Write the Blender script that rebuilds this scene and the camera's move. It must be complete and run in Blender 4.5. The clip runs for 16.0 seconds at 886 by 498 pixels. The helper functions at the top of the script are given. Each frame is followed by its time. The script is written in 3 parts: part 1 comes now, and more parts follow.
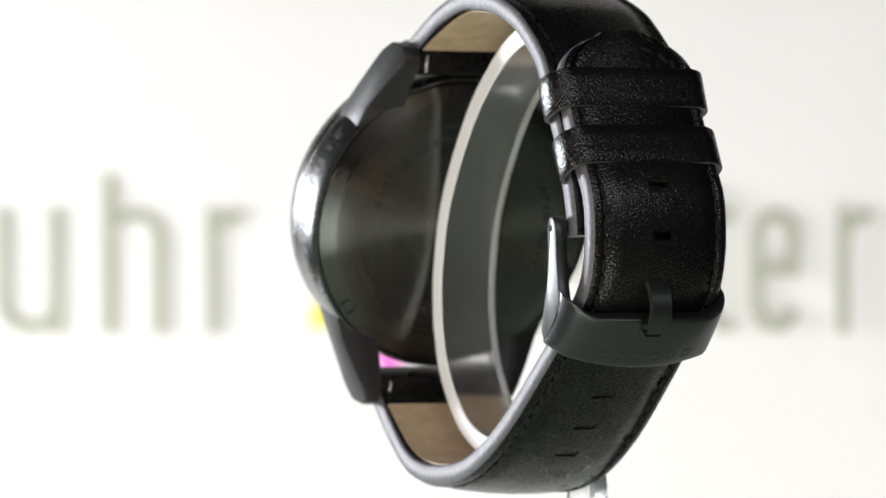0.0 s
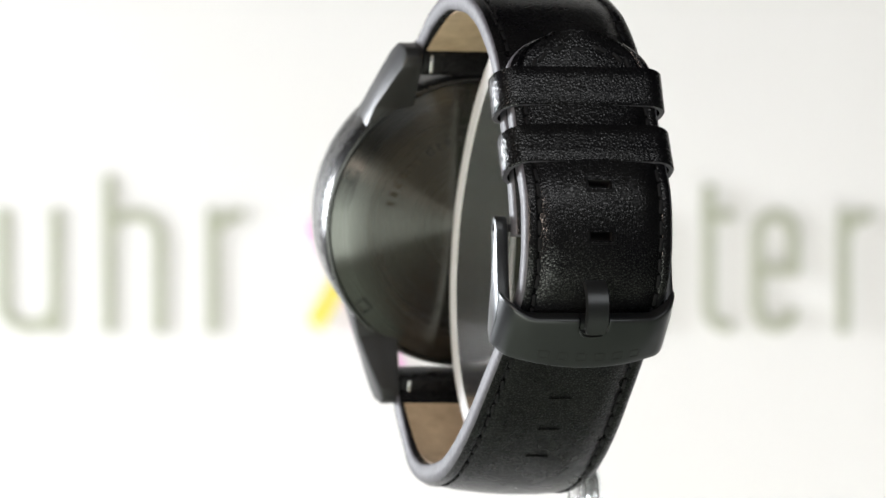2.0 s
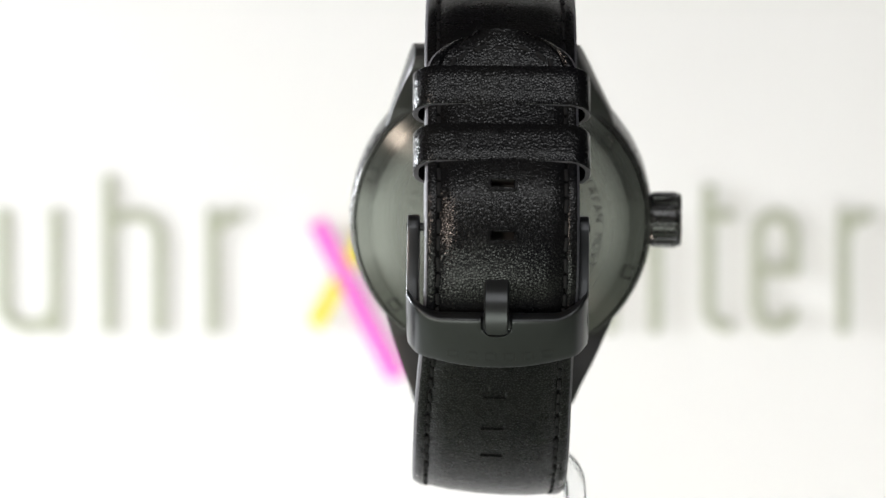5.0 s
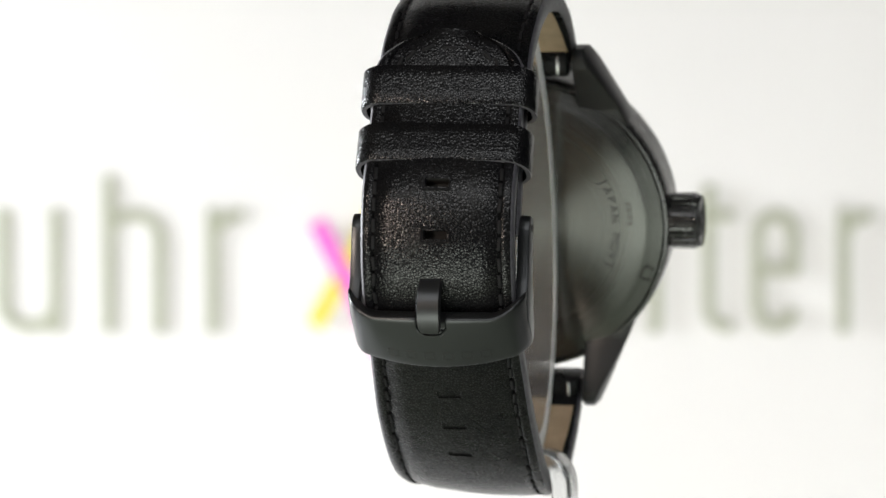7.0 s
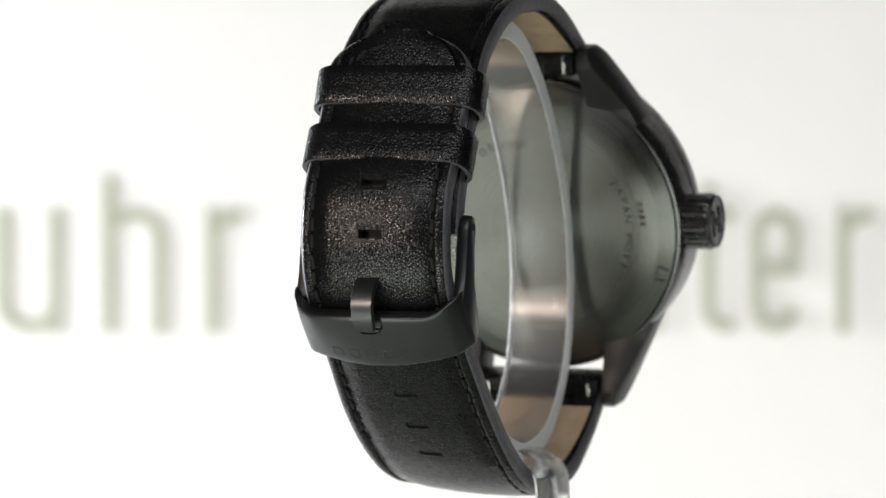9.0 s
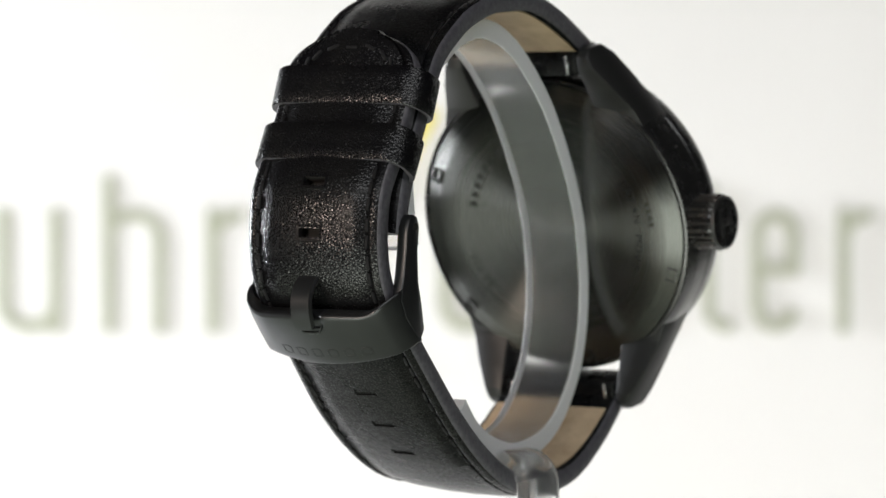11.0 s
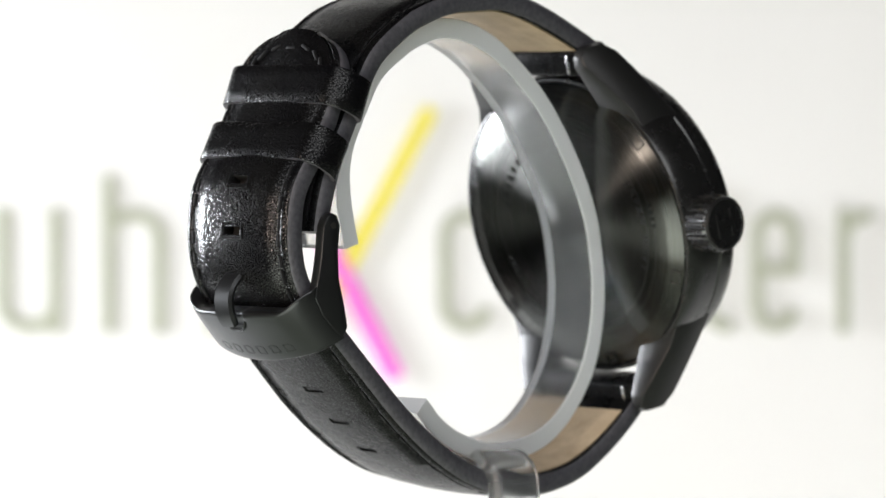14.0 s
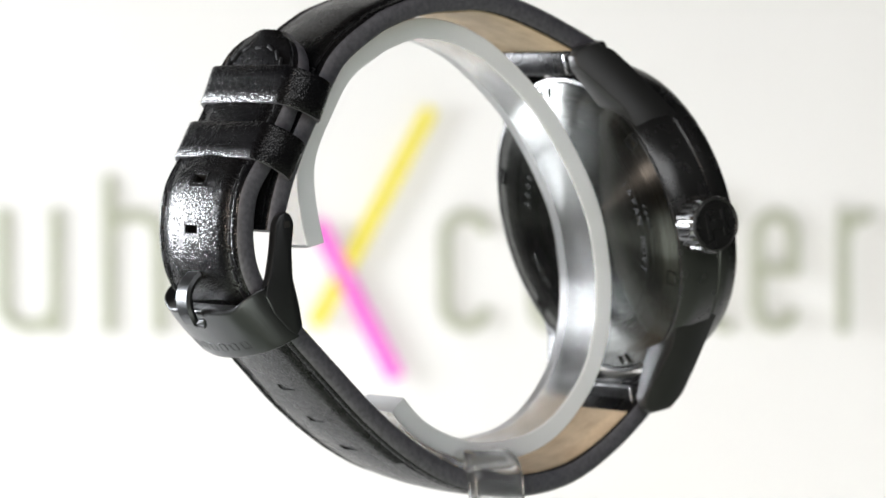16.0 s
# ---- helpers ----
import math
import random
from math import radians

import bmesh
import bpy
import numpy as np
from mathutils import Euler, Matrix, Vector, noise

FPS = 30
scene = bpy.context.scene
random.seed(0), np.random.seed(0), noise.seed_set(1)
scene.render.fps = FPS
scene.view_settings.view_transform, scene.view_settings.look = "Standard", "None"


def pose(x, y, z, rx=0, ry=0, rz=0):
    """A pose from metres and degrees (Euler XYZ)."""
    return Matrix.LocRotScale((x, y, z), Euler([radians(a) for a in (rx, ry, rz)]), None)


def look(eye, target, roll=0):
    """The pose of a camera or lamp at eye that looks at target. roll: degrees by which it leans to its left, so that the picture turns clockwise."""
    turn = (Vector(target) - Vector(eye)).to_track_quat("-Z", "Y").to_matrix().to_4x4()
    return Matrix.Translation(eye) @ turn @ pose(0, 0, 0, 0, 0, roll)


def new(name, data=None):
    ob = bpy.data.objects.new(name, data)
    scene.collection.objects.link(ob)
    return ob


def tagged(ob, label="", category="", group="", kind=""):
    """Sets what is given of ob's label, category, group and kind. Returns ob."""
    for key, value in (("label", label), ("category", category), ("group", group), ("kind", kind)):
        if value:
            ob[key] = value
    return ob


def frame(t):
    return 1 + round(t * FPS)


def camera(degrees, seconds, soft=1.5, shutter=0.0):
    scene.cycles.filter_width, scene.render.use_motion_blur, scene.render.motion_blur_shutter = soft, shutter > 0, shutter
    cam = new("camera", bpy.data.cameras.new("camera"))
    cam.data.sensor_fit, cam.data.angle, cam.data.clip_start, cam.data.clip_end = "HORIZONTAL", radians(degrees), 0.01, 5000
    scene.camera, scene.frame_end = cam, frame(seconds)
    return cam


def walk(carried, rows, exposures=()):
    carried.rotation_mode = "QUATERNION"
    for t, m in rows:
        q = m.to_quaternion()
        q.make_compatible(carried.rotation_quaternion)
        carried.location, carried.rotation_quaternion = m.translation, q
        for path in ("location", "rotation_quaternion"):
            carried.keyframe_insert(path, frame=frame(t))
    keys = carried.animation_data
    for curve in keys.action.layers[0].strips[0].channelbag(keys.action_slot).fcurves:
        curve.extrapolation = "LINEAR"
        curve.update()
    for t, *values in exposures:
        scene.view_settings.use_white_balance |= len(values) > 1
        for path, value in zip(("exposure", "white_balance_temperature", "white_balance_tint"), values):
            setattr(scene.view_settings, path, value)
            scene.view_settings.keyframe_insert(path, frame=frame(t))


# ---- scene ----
# ---- camera ----
S = 0.000087            # one working unit of the plan, in metres
DIST = 7692 * S         # axis of the turntable to the lens
PITCH = 0.0261
EYE = (-87.0 * S, -DIST * math.cos(PITCH), DIST * math.sin(PITCH))
cam = camera(2 * math.degrees(math.atan(784 / 7692)), 16.0)
cam.data.dof.use_dof = True
cam.data.dof.focus_distance = DIST - 0.045
cam.data.dof.aperture_fstop = 28.0
STAND_STILL = look(EYE, (-87.0 * S, 0, 0), 0.5615)
walk(cam, [(0.0, STAND_STILL), (16.0, STAND_STILL)], [(0.0, 0.0), (16.0, 0.0)])

# ---- light ----
world = bpy.data.worlds.new("room_light")
scene.world = world
world.use_nodes = True
world.node_tree.nodes["Background"].inputs[0].default_value = (0.9, 0.95, 1.0, 1)
world.node_tree.nodes["Background"].inputs[1].default_value = 0.05


def area_lamp(name, eye, target, sx, sy, watts, colour):
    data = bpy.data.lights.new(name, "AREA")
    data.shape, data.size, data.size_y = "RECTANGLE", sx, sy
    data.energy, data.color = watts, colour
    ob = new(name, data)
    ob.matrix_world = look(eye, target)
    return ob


area_lamp("key_softbox", (-0.645, 0.36, 0.03), (0, -0.15, 0.0), 0.2, 0.2, 7.8, (0.92, 0.95, 1.0))
# added lamp below the view, turned away from the watch, to whiten the backdrop
area_lamp("backdrop_fill", (0.25, 0.2, -0.2), (0.23, 0.55, 0.02), 1.1, 0.1, 1.08, (1.0, 0.99, 0.95))
# added unseen wide fill that lifts the leather grain and the keepers
area_lamp("front_fill", (0.06, -0.92, 0.62), (0, 0, 0), 1.7, 0.55, 5.9, (0.98, 0.99, 1.0))
# added unseen fill panel, in place of the table's reflection in strap and case back
area_lamp("low_fill_panel", (-0.12, -0.29, -0.178), (0, -0.03, 0), 0.42, 0.13, 0.6, (0.94, 1.0, 0.91))
area_lamp("warm_lamp", (-0.72, -0.8, 0.1), (-0.15, -0.2, -0.1), 0.17, 0.07, 4.0, (1.0, 0.82, 0.7))


# ---- materials ----
def material(name, colour, rough, metal=0.0, **kw):
    m = bpy.data.materials.new(name)
    m.use_nodes = True
    nt = m.node_tree
    b = nt.nodes["Principled BSDF"]
    b.inputs["Base Color"].default_value = (*colour, 1)
    b.inputs["Roughness"].default_value = rough
    b.inputs["Metallic"].default_value = metal
    for k, v in kw.items():
        b.inputs[k.replace("_", " ")].default_value = v
    return m, nt, b


def coords(nt, scale=(1, 1, 1)):
    tc = nt.nodes.new("ShaderNodeTexCoord")
    mp = nt.nodes.new("ShaderNodeMapping")
    mp.inputs["Scale"].default_value = scale
    nt.links.new(tc.outputs["Object"], mp.inputs["Vector"])
    return mp.outputs["Vector"]


def noise_tex(nt, vec, scale, detail=4, rough=0.55):
    n = nt.nodes.new("ShaderNodeTexNoise")
    n.inputs["Scale"].default_value, n.inputs["Detail"].default_value = scale, detail
    n.inputs["Roughness"].default_value = rough
    nt.links.new(vec, n.inputs["Vector"])
    return n.outputs["Fac"]


def ramp(nt, fac, stops):
    r = nt.nodes.new("ShaderNodeValToRGB")
    while len(r.color_ramp.elements) < len(stops):
        r.color_ramp.elements.new(0.5)
    for e, (p, c) in zip(r.color_ramp.elements, stops):
        e.position, e.color = p, (*c, 1)
    nt.links.new(fac, r.inputs["Fac"])
    return r.outputs["Color"]


def remap(nt, fac, lo, hi):
    r = nt.nodes.new("ShaderNodeMapRange")
    r.inputs["To Min"].default_value, r.inputs["To Max"].default_value = lo, hi
    nt.links.new(fac, r.inputs["Value"])
    return r.outputs["Result"]


def bump(nt, b, height, strength, dist, invert=False):
    n = nt.nodes.new("ShaderNodeBump")
    n.inputs["Strength"].default_value, n.inputs["Distance"].default_value = strength, dist
    n.invert = invert
    nt.links.new(height, n.inputs["Height"])
    prev = b.inputs["Normal"].links
    if prev:
        nt.links.new(prev[0].from_socket, n.inputs["Normal"])
    nt.links.new(n.outputs["Normal"], b.inputs["Normal"])


def leather(name, grain, rough, depth, spec, cavity):
    m, nt, b = material(name, (0.006, 0.006, 0.007), rough)
    b.inputs["Specular IOR Level"].default_value = spec
    v = coords(nt)
    wob = nt.nodes.new("ShaderNodeVectorMath")
    wob.operation = "MULTIPLY_ADD"
    nz = nt.nodes.new("ShaderNodeTexNoise")
    nz.inputs["Scale"].default_value = 1400
    nt.links.new(v, nz.inputs["Vector"])
    nt.links.new(nz.outputs["Color"], wob.inputs[0])
    wob.inputs[1].default_value = (0.0004, 0.0004, 0.0004)
    nt.links.new(v, wob.inputs[2])
    vo = nt.nodes.new("ShaderNodeTexVoronoi")
    vo.feature = "SMOOTH_F1"
    vo.inputs["Scale"].default_value = grain
    vo.inputs["Smoothness"].default_value = 0.35
    nt.links.new(wob.outputs[0], vo.inputs["Vector"])
    # cavity shade put into the specular level: creases cut down, pebble crowns full
    cr = nt.nodes.new("ShaderNodeTexVoronoi")
    cr.feature = "DISTANCE_TO_EDGE"
    cr.inputs["Scale"].default_value = grain
    nt.links.new(wob.outputs[0], cr.inputs["Vector"])
    mr = nt.nodes.new("ShaderNodeMapRange")
    mr.inputs["From Min"].default_value, mr.inputs["From Max"].default_value = 0.02, 0.3
    mr.inputs["To Min"].default_value, mr.inputs["To Max"].default_value = spec * (1 - cavity), spec
    nt.links.new(cr.outputs["Distance"], mr.inputs["Value"])
    nt.links.new(mr.outputs["Result"], b.inputs["Specular IOR Level"])
    big = noise_tex(nt, v, 90)
    bump(nt, b, big, 0.07, 0.0012)
    bump(nt, b, noise_tex(nt, v, 900, 2), 0.05, 0.00016)
    bump(nt, b, vo.outputs["Distance"], 1.0, depth, True)
    nt.links.new(remap(nt, noise_tex(nt, v, 260), rough - 0.05, rough + 0.07), b.inputs["Roughness"])
    nt.links.new(ramp(nt, big, [(0.3, (0.004, 0.004, 0.005)), (0.7, (0.009, 0.009, 0.009))]), b.inputs["Base Color"])
    return m


M_GRAIN = leather("grained_black_leather", 2600, 0.25, 0.00006, 0.75, 0.95)
M_SMOOTH = leather("smooth_black_leather", 2500, 0.27, 0.00004, 0.33, 0.75)


def edge_paint():
    """Layered cut leather edge under worn, slightly shiny black paint."""
    m, nt, b = material("black_edge_paint", (0.05, 0.049, 0.055), 0.42)
    b.inputs["Specular IOR Level"].default_value = 0.65
    v = coords(nt)
    nt.links.new(ramp(nt, noise_tex(nt, v, 1300), [(0.3, (0.06, 0.058, 0.068)), (0.7, (0.11, 0.107, 0.122))]), b.inputs["Base Color"])
    bump(nt, b, noise_tex(nt, coords(nt, (2.5, 1, 1)), 900), 0.28, 0.0004)
    nt.links.new(remap(nt, noise_tex(nt, v, 1800), 0.44, 0.64), b.inputs["Roughness"])
    return m


M_EDGE = edge_paint()


def tan_lining():
    m, nt, b = material("tan_lining_leather", (0.42, 0.31, 0.2), 0.6)
    v = coords(nt)
    nt.links.new(ramp(nt, noise_tex(nt, v, 300), [(0.3, (0.44, 0.32, 0.2)), (0.7, (0.6, 0.46, 0.3))]), b.inputs["Base Color"])
    bump(nt, b, noise_tex(nt, v, 1500), 0.35, 0.0003)
    return m


M_TAN = tan_lining()
M_THREAD = material("black_thread", (0.008, 0.008, 0.009), 0.7, Specular_IOR_Level=0.25)[0]


def dark_metal(name, colour, rough, streak=(400, 400, 400), lo=-0.06, hi=0.08, metal=1.0, **kw):
    m, nt, b = material(name, colour, rough, metal, **kw)
    v = coords(nt, streak)
    nt.links.new(remap(nt, noise_tex(nt, v, 1), rough + lo, rough + hi), b.inputs["Roughness"])
    bump(nt, b, noise_tex(nt, coords(nt), 2500), 0.04, 0.0002)
    return m


M_BUCKLE = dark_metal("gunmetal_satin_coating", (0.06, 0.062, 0.064), 0.31, metal=0.8)
M_CASE = dark_metal("black_coated_steel", (0.012, 0.012, 0.012), 0.25, metal=0.0, IOR=1.9)
M_LUG = dark_metal("brushed_black_steel", (0.016, 0.016, 0.016), 0.38, (300, 4000, 300), metal=0.0, IOR=1.5)
M_BRIGHT = dark_metal("bare_steel_pin", (0.6, 0.6, 0.6), 0.25)
M_ENGRAVE = material("pale_laser_engraving", (0.075, 0.075, 0.077), 0.42, 0.95)[0]
M_FAINT = material("faint_engraving", (0.105, 0.107, 0.101), 0.27, 1.0)[0]
M_DARKMARK = material("blackened_engraving", (0.035, 0.035, 0.036), 0.5, 0.8)[0]
M_PRESSED = material("pressed_gunmetal", (0.055, 0.056, 0.058), 0.42, 0.8)[0]
# dark colour painted in for the shade inside strap holes and pin holes
M_DARK = material("hole_shadow", (0.012, 0.011, 0.01), 0.8)[0]


def radial_metal():
    m, nt, b = material("circular_brushed_dark_steel", (0.118, 0.12, 0.114), 0.2, 1.0, Anisotropic=1.0, Anisotropic_Rotation=0.25)
    tg = nt.nodes.new("ShaderNodeTangent")
    tg.direction_type, tg.axis = "RADIAL", "Z"
    nt.links.new(tg.outputs[0], b.inputs["Tangent"])
    v = coords(nt)
    ln = nt.nodes.new("ShaderNodeVectorMath")
    ln.operation = "LENGTH"
    nt.links.new(v, ln.inputs[0])
    n = nt.nodes.new("ShaderNodeTexNoise")
    n.noise_dimensions = "1D"
    n.inputs["Scale"].default_value, n.inputs["Detail"].default_value = 9000, 3
    nt.links.new(ln.outputs["Value"], n.inputs["W"])
    nt.links.new(remap(nt, n.outputs["Fac"], 0.2, 0.32), b.inputs["Roughness"])
    return m


M_BACK = radial_metal()


def acrylic():
    m, nt, b = material("scuffed_clear_acrylic", (0.96, 0.97, 0.98), 0.12, IOR=1.49)
    b.inputs["Transmission Weight"].default_value = 0.96
    v = coords(nt, (1, 0.02, 0.02))
    nt.links.new(remap(nt, noise_tex(nt, v, 1500), 0.13, 0.3), b.inputs["Roughness"])
    bump(nt, b, noise_tex(nt, v, 2600), 0.03, 0.0002)
    return m


M_CLEAR = acrylic()


def frosted():
    m, nt, b = material("light_whitened_frosted_edge", (0.95, 0.955, 0.97), 0.5, IOR=1.49)
    # frosted edge kept nearly opaque white, imitating light carried through the acrylic
    b.inputs["Transmission Weight"].default_value = 0.12
    v = coords(nt)
    nt.links.new(remap(nt, noise_tex(nt, v, 1200), 0.28, 0.5), b.inputs["Roughness"])
    bump(nt, b, noise_tex(nt, v, 3000), 0.25, 0.0002)
    return m


M_FROST = frosted()


def paper_white(name, colour, rough):
    m, nt, b = material(name, colour, rough)
    v = coords(nt)
    lo = tuple(c * 0.97 for c in colour)
    nt.links.new(ramp(nt, noise_tex(nt, v, 6), [(0.3, lo), (0.7, colour)]), b.inputs["Base Color"])
    bump(nt, b, noise_tex(nt, v, 900), 0.08, 0.0003)
    return m


M_WHITE = paper_white("matt_white_backdrop", (0.86, 0.86, 0.845), 0.7)
M_ROOM = paper_white("dark_grey_studio_paint", (0.07, 0.07, 0.069), 0.8)
M_TABLE = paper_white("pale_green_grey_laminate", (0.4, 0.45, 0.36), 0.4)
M_OLIVE = paper_white("olive_grey_print", (0.43, 0.455, 0.35), 0.6)
M_YELLOW = paper_white("yellow_print", (0.85, 0.74, 0.03), 0.5)
M_PINK = paper_white("pink_print", (0.9, 0.14, 0.68), 0.5)


# ---- mesh helpers ----
def finish(bm, name, mat, smooth=True, angle=35):
    bmesh.ops.remove_doubles(bm, verts=bm.verts, dist=1e-7)
    bmesh.ops.recalc_face_normals(bm, faces=bm.faces)
    if smooth:
        for f in bm.faces:
            f.smooth = True
        for e in bm.edges:
            if len(e.link_faces) == 2 and e.calc_face_angle(0) > radians(angle):
                e.smooth = False
    me = bpy.data.meshes.new(name)
    bm.to_mesh(me)
    bm.free()
    me.materials.append(mat)
    return me


def part(name, bm, mat, parent, label="", at=None, smooth=True, angle=35):
    """One mesh object under a thing or a part."""
    ob = new(name, finish(bm, name, mat, smooth, angle) if isinstance(bm, bmesh.types.BMesh) else bm)
    if parent is not None:
        ob.parent = parent
    if at is not None:
        ob.matrix_local = at
    if label:
        tagged(ob, label)
    return ob


def box(bm, c, size, m=None, bev=0.0, seg=2):
    r = bmesh.ops.create_cube(bm, size=1)
    vs = r["verts"]
    for v in vs:
        v.co = Vector((c[0] + v.co.x * size[0], c[1] + v.co.y * size[1], c[2] + v.co.z * size[2]))
    if bev:
        es = list({e for v in vs for e in v.link_edges})
        g = bmesh.ops.bevel(bm, geom=es, offset=bev, segments=seg, affect="EDGES", profile=0.5)
        vs = list({v for f in g["faces"] for v in f.verts} | {v for v in vs if v.is_valid})
    if m is not None:
        for v in vs:
            v.co = m @ v.co
    return vs


def lathe(profile, n=96):
    """A turned body about z from (radius, height) pairs."""
    bm = bmesh.new()
    rings = []
    for r, h in profile:
        if r < 1e-9:
            rings.append([bm.verts.new((0, 0, h))])
        else:
            rings.append([bm.verts.new((r * math.cos(2 * math.pi * i / n), r * math.sin(2 * math.pi * i / n), h)) for i in range(n)])
    for a, b in zip(rings, rings[1:]):
        for i in range(n):
            j = (i + 1) % n
            if len(a) == 1 and len(b) == 1:
                continue
            if len(a) == 1:
                bm.faces.new((a[0], b[i], b[j]))
            elif len(b) == 1:
                bm.faces.new((a[i], a[j], b[0]))
            else:
                bm.faces.new((a[i], a[j], b[j], b[i]))
    return bm


def smooth_path(pts, step):
    """Catmull-Rom through (y, z) points, resampled at even steps."""
    p = [Vector(a) for a in pts]
    p = [2 * p[0] - p[1]] + p + [2 * p[-1] - p[-2]]
    fine = []
    for i in range(1, len(p) - 2):
        for k in range(24):
            t = k / 24
            a, b, c, d = p[i - 1], p[i], p[i + 1], p[i + 2]
            fine.append(0.5 * ((2 * b) + (c - a) * t + (2 * a - 5 * b + 4 * c - d) * t * t + (3 * b - a - 3 * c + d) * t ** 3))
    fine.append(p[-2])
    for _ in range(30):
        fine = [fine[0]] + [(fine[i - 1] + fine[i] * 2 + fine[i + 1]) / 4 for i in range(1, len(fine) - 1)] + [fine[-1]]
    acc = [0.0]
    for a, b in zip(fine, fine[1:]):
        acc.append(acc[-1] + (b - a).length)
    n = max(2, round(acc[-1] / step))
    out, j = [], 0
    for k in range(n + 1):
        s = acc[-1] * k / n
        while j < len(acc) - 2 and acc[j + 1] < s:
            j += 1
        f = (s - acc[j]) / max(1e-9, acc[j + 1] - acc[j])
        out.append(fine[j].lerp(fine[j + 1], f))
    return out, acc[-1] / n


def normals(path):
    ns = []
    for i in range(len(path)):
        d = path[min(i + 1, len(path) - 1)] - path[max(i - 1, 0)]
        ns.append(Vector((d.y, -d.x)).normalized())
    return ns


def prism(poly, x0, x1, bev=0.0, taper=None):
    """A plate from a (y, z) outline between x0 and x1; taper(v) may reshape it."""
    bm = bmesh.new()
    a = [bm.verts.new((x0, y, z)) for y, z in poly]
    b = [bm.verts.new((x1, y, z)) for y, z in poly]
    bm.faces.new(a)
    bm.faces.new(b[::-1])
    n = len(poly)
    for i in range(n):
        bm.faces.new((a[i], b[i], b[(i + 1) % n], a[(i + 1) % n]))
    if taper:
        for v in bm.verts:
            v.co = taper(v.co)
    bmesh.ops.recalc_face_normals(bm, faces=bm.faces)
    if bev:
        bmesh.ops.bevel(bm, geom=list(bm.edges), offset=bev, segments=2, affect="EDGES", profile=0.5)
    return bm


def scaled(bm):
    for v in bm.verts:
        v.co *= S
    return bm


# ---- studio ----
def studio():
    t = 0.1
    for name, c, size in (("wall_north", (0, 2.05, 0.4), (4.2, t, 3.0)), ("wall_south", (0, -2.05, 0.4), (4.2, t, 3.0)),
                          ("wall_east", (2.05, 0, 0.4), (t, 4.0, 3.0)), ("wall_west", (-2.05, 0, 0.4), (t, 4.0, 3.0)),
                          ("floor", (0, 0, -1.15), (4.2, 4.2, t)), ("ceiling", (0, 0, 1.95), (4.2, 4.2, t))):
        bm = bmesh.new()
        box(bm, c, size)
        ob = part(name, bm, M_ROOM, None, smooth=False)
        tagged(ob, "plain dark grey painted studio " + name.split("_")[0], name.split("_")[0], kind="structure")
    table = new("table")
    tagged(table, "plain pale green-grey laminate table under white backdrop", "table")
    bm = bmesh.new()
    # unseen top, cut short on the left so the case back mirrors dark floor
    box(bm, (0.22, 0.1, FLOOR_Z - 0.024), (1.16, 1.3, 0.04), bev=0.004)
    part("tabletop", bm, M_TABLE, table)
    for sx in (-0.3, 0.74):
        for sy in (-0.48, 0.68):
            bm = bmesh.new()
            box(bm, (sx, sy, (FLOOR_Z - 0.044 - 1.1) / 2), (0.05, 0.05, 1.1 + FLOOR_Z - 0.044), bev=0.004)
            part("leg", bm, M_TABLE, table)
    # white sweep: flat on the table, then a quarter turn up to the wall panel
    prof = [(0.1, FLOOR_Z)]
    r = 0.03
    for k in range(17):
        a = math.pi / 2 * k / 16
        prof.append((WALL_Y - r + r * math.sin(a), FLOOR_Z + r - r * math.cos(a)))
    prof.append((WALL_Y, 0.6))
    bm = bmesh.new()
    rows = []
    for off in (0, -0.003):
        ns = normals([Vector(p) for p in prof])
        for sx in (-0.42, 0.6):
            rows.append([bm.verts.new((sx, p[0] - n.x * off, p[1] - n.y * off)) for p, n in zip(prof, ns)])
    for i in range(len(prof) - 1):
        bm.faces.new((rows[0][i], rows[1][i], rows[1][i + 1], rows[0][i + 1]))
        bm.faces.new((rows[2][i], rows[3][i], rows[3][i + 1], rows[2][i + 1]))
        bm.faces.new((rows[0][i], rows[0][i + 1], rows[2][i + 1], rows[2][i]))
        bm.faces.new((rows[1][i], rows[1][i + 1], rows[3][i + 1], rows[3][i]))
    for i in (0, -1):
        bm.faces.new((rows[0][i], rows[1][i], rows[3][i], rows[2][i]))
    ob = part("backdrop", bm, M_WHITE, None)
    tagged(ob, "seamless matt white photo backdrop curving up behind", "backdrop", kind="structure")


WALL_Y = 0.55
FLOOR_Z = -0.25


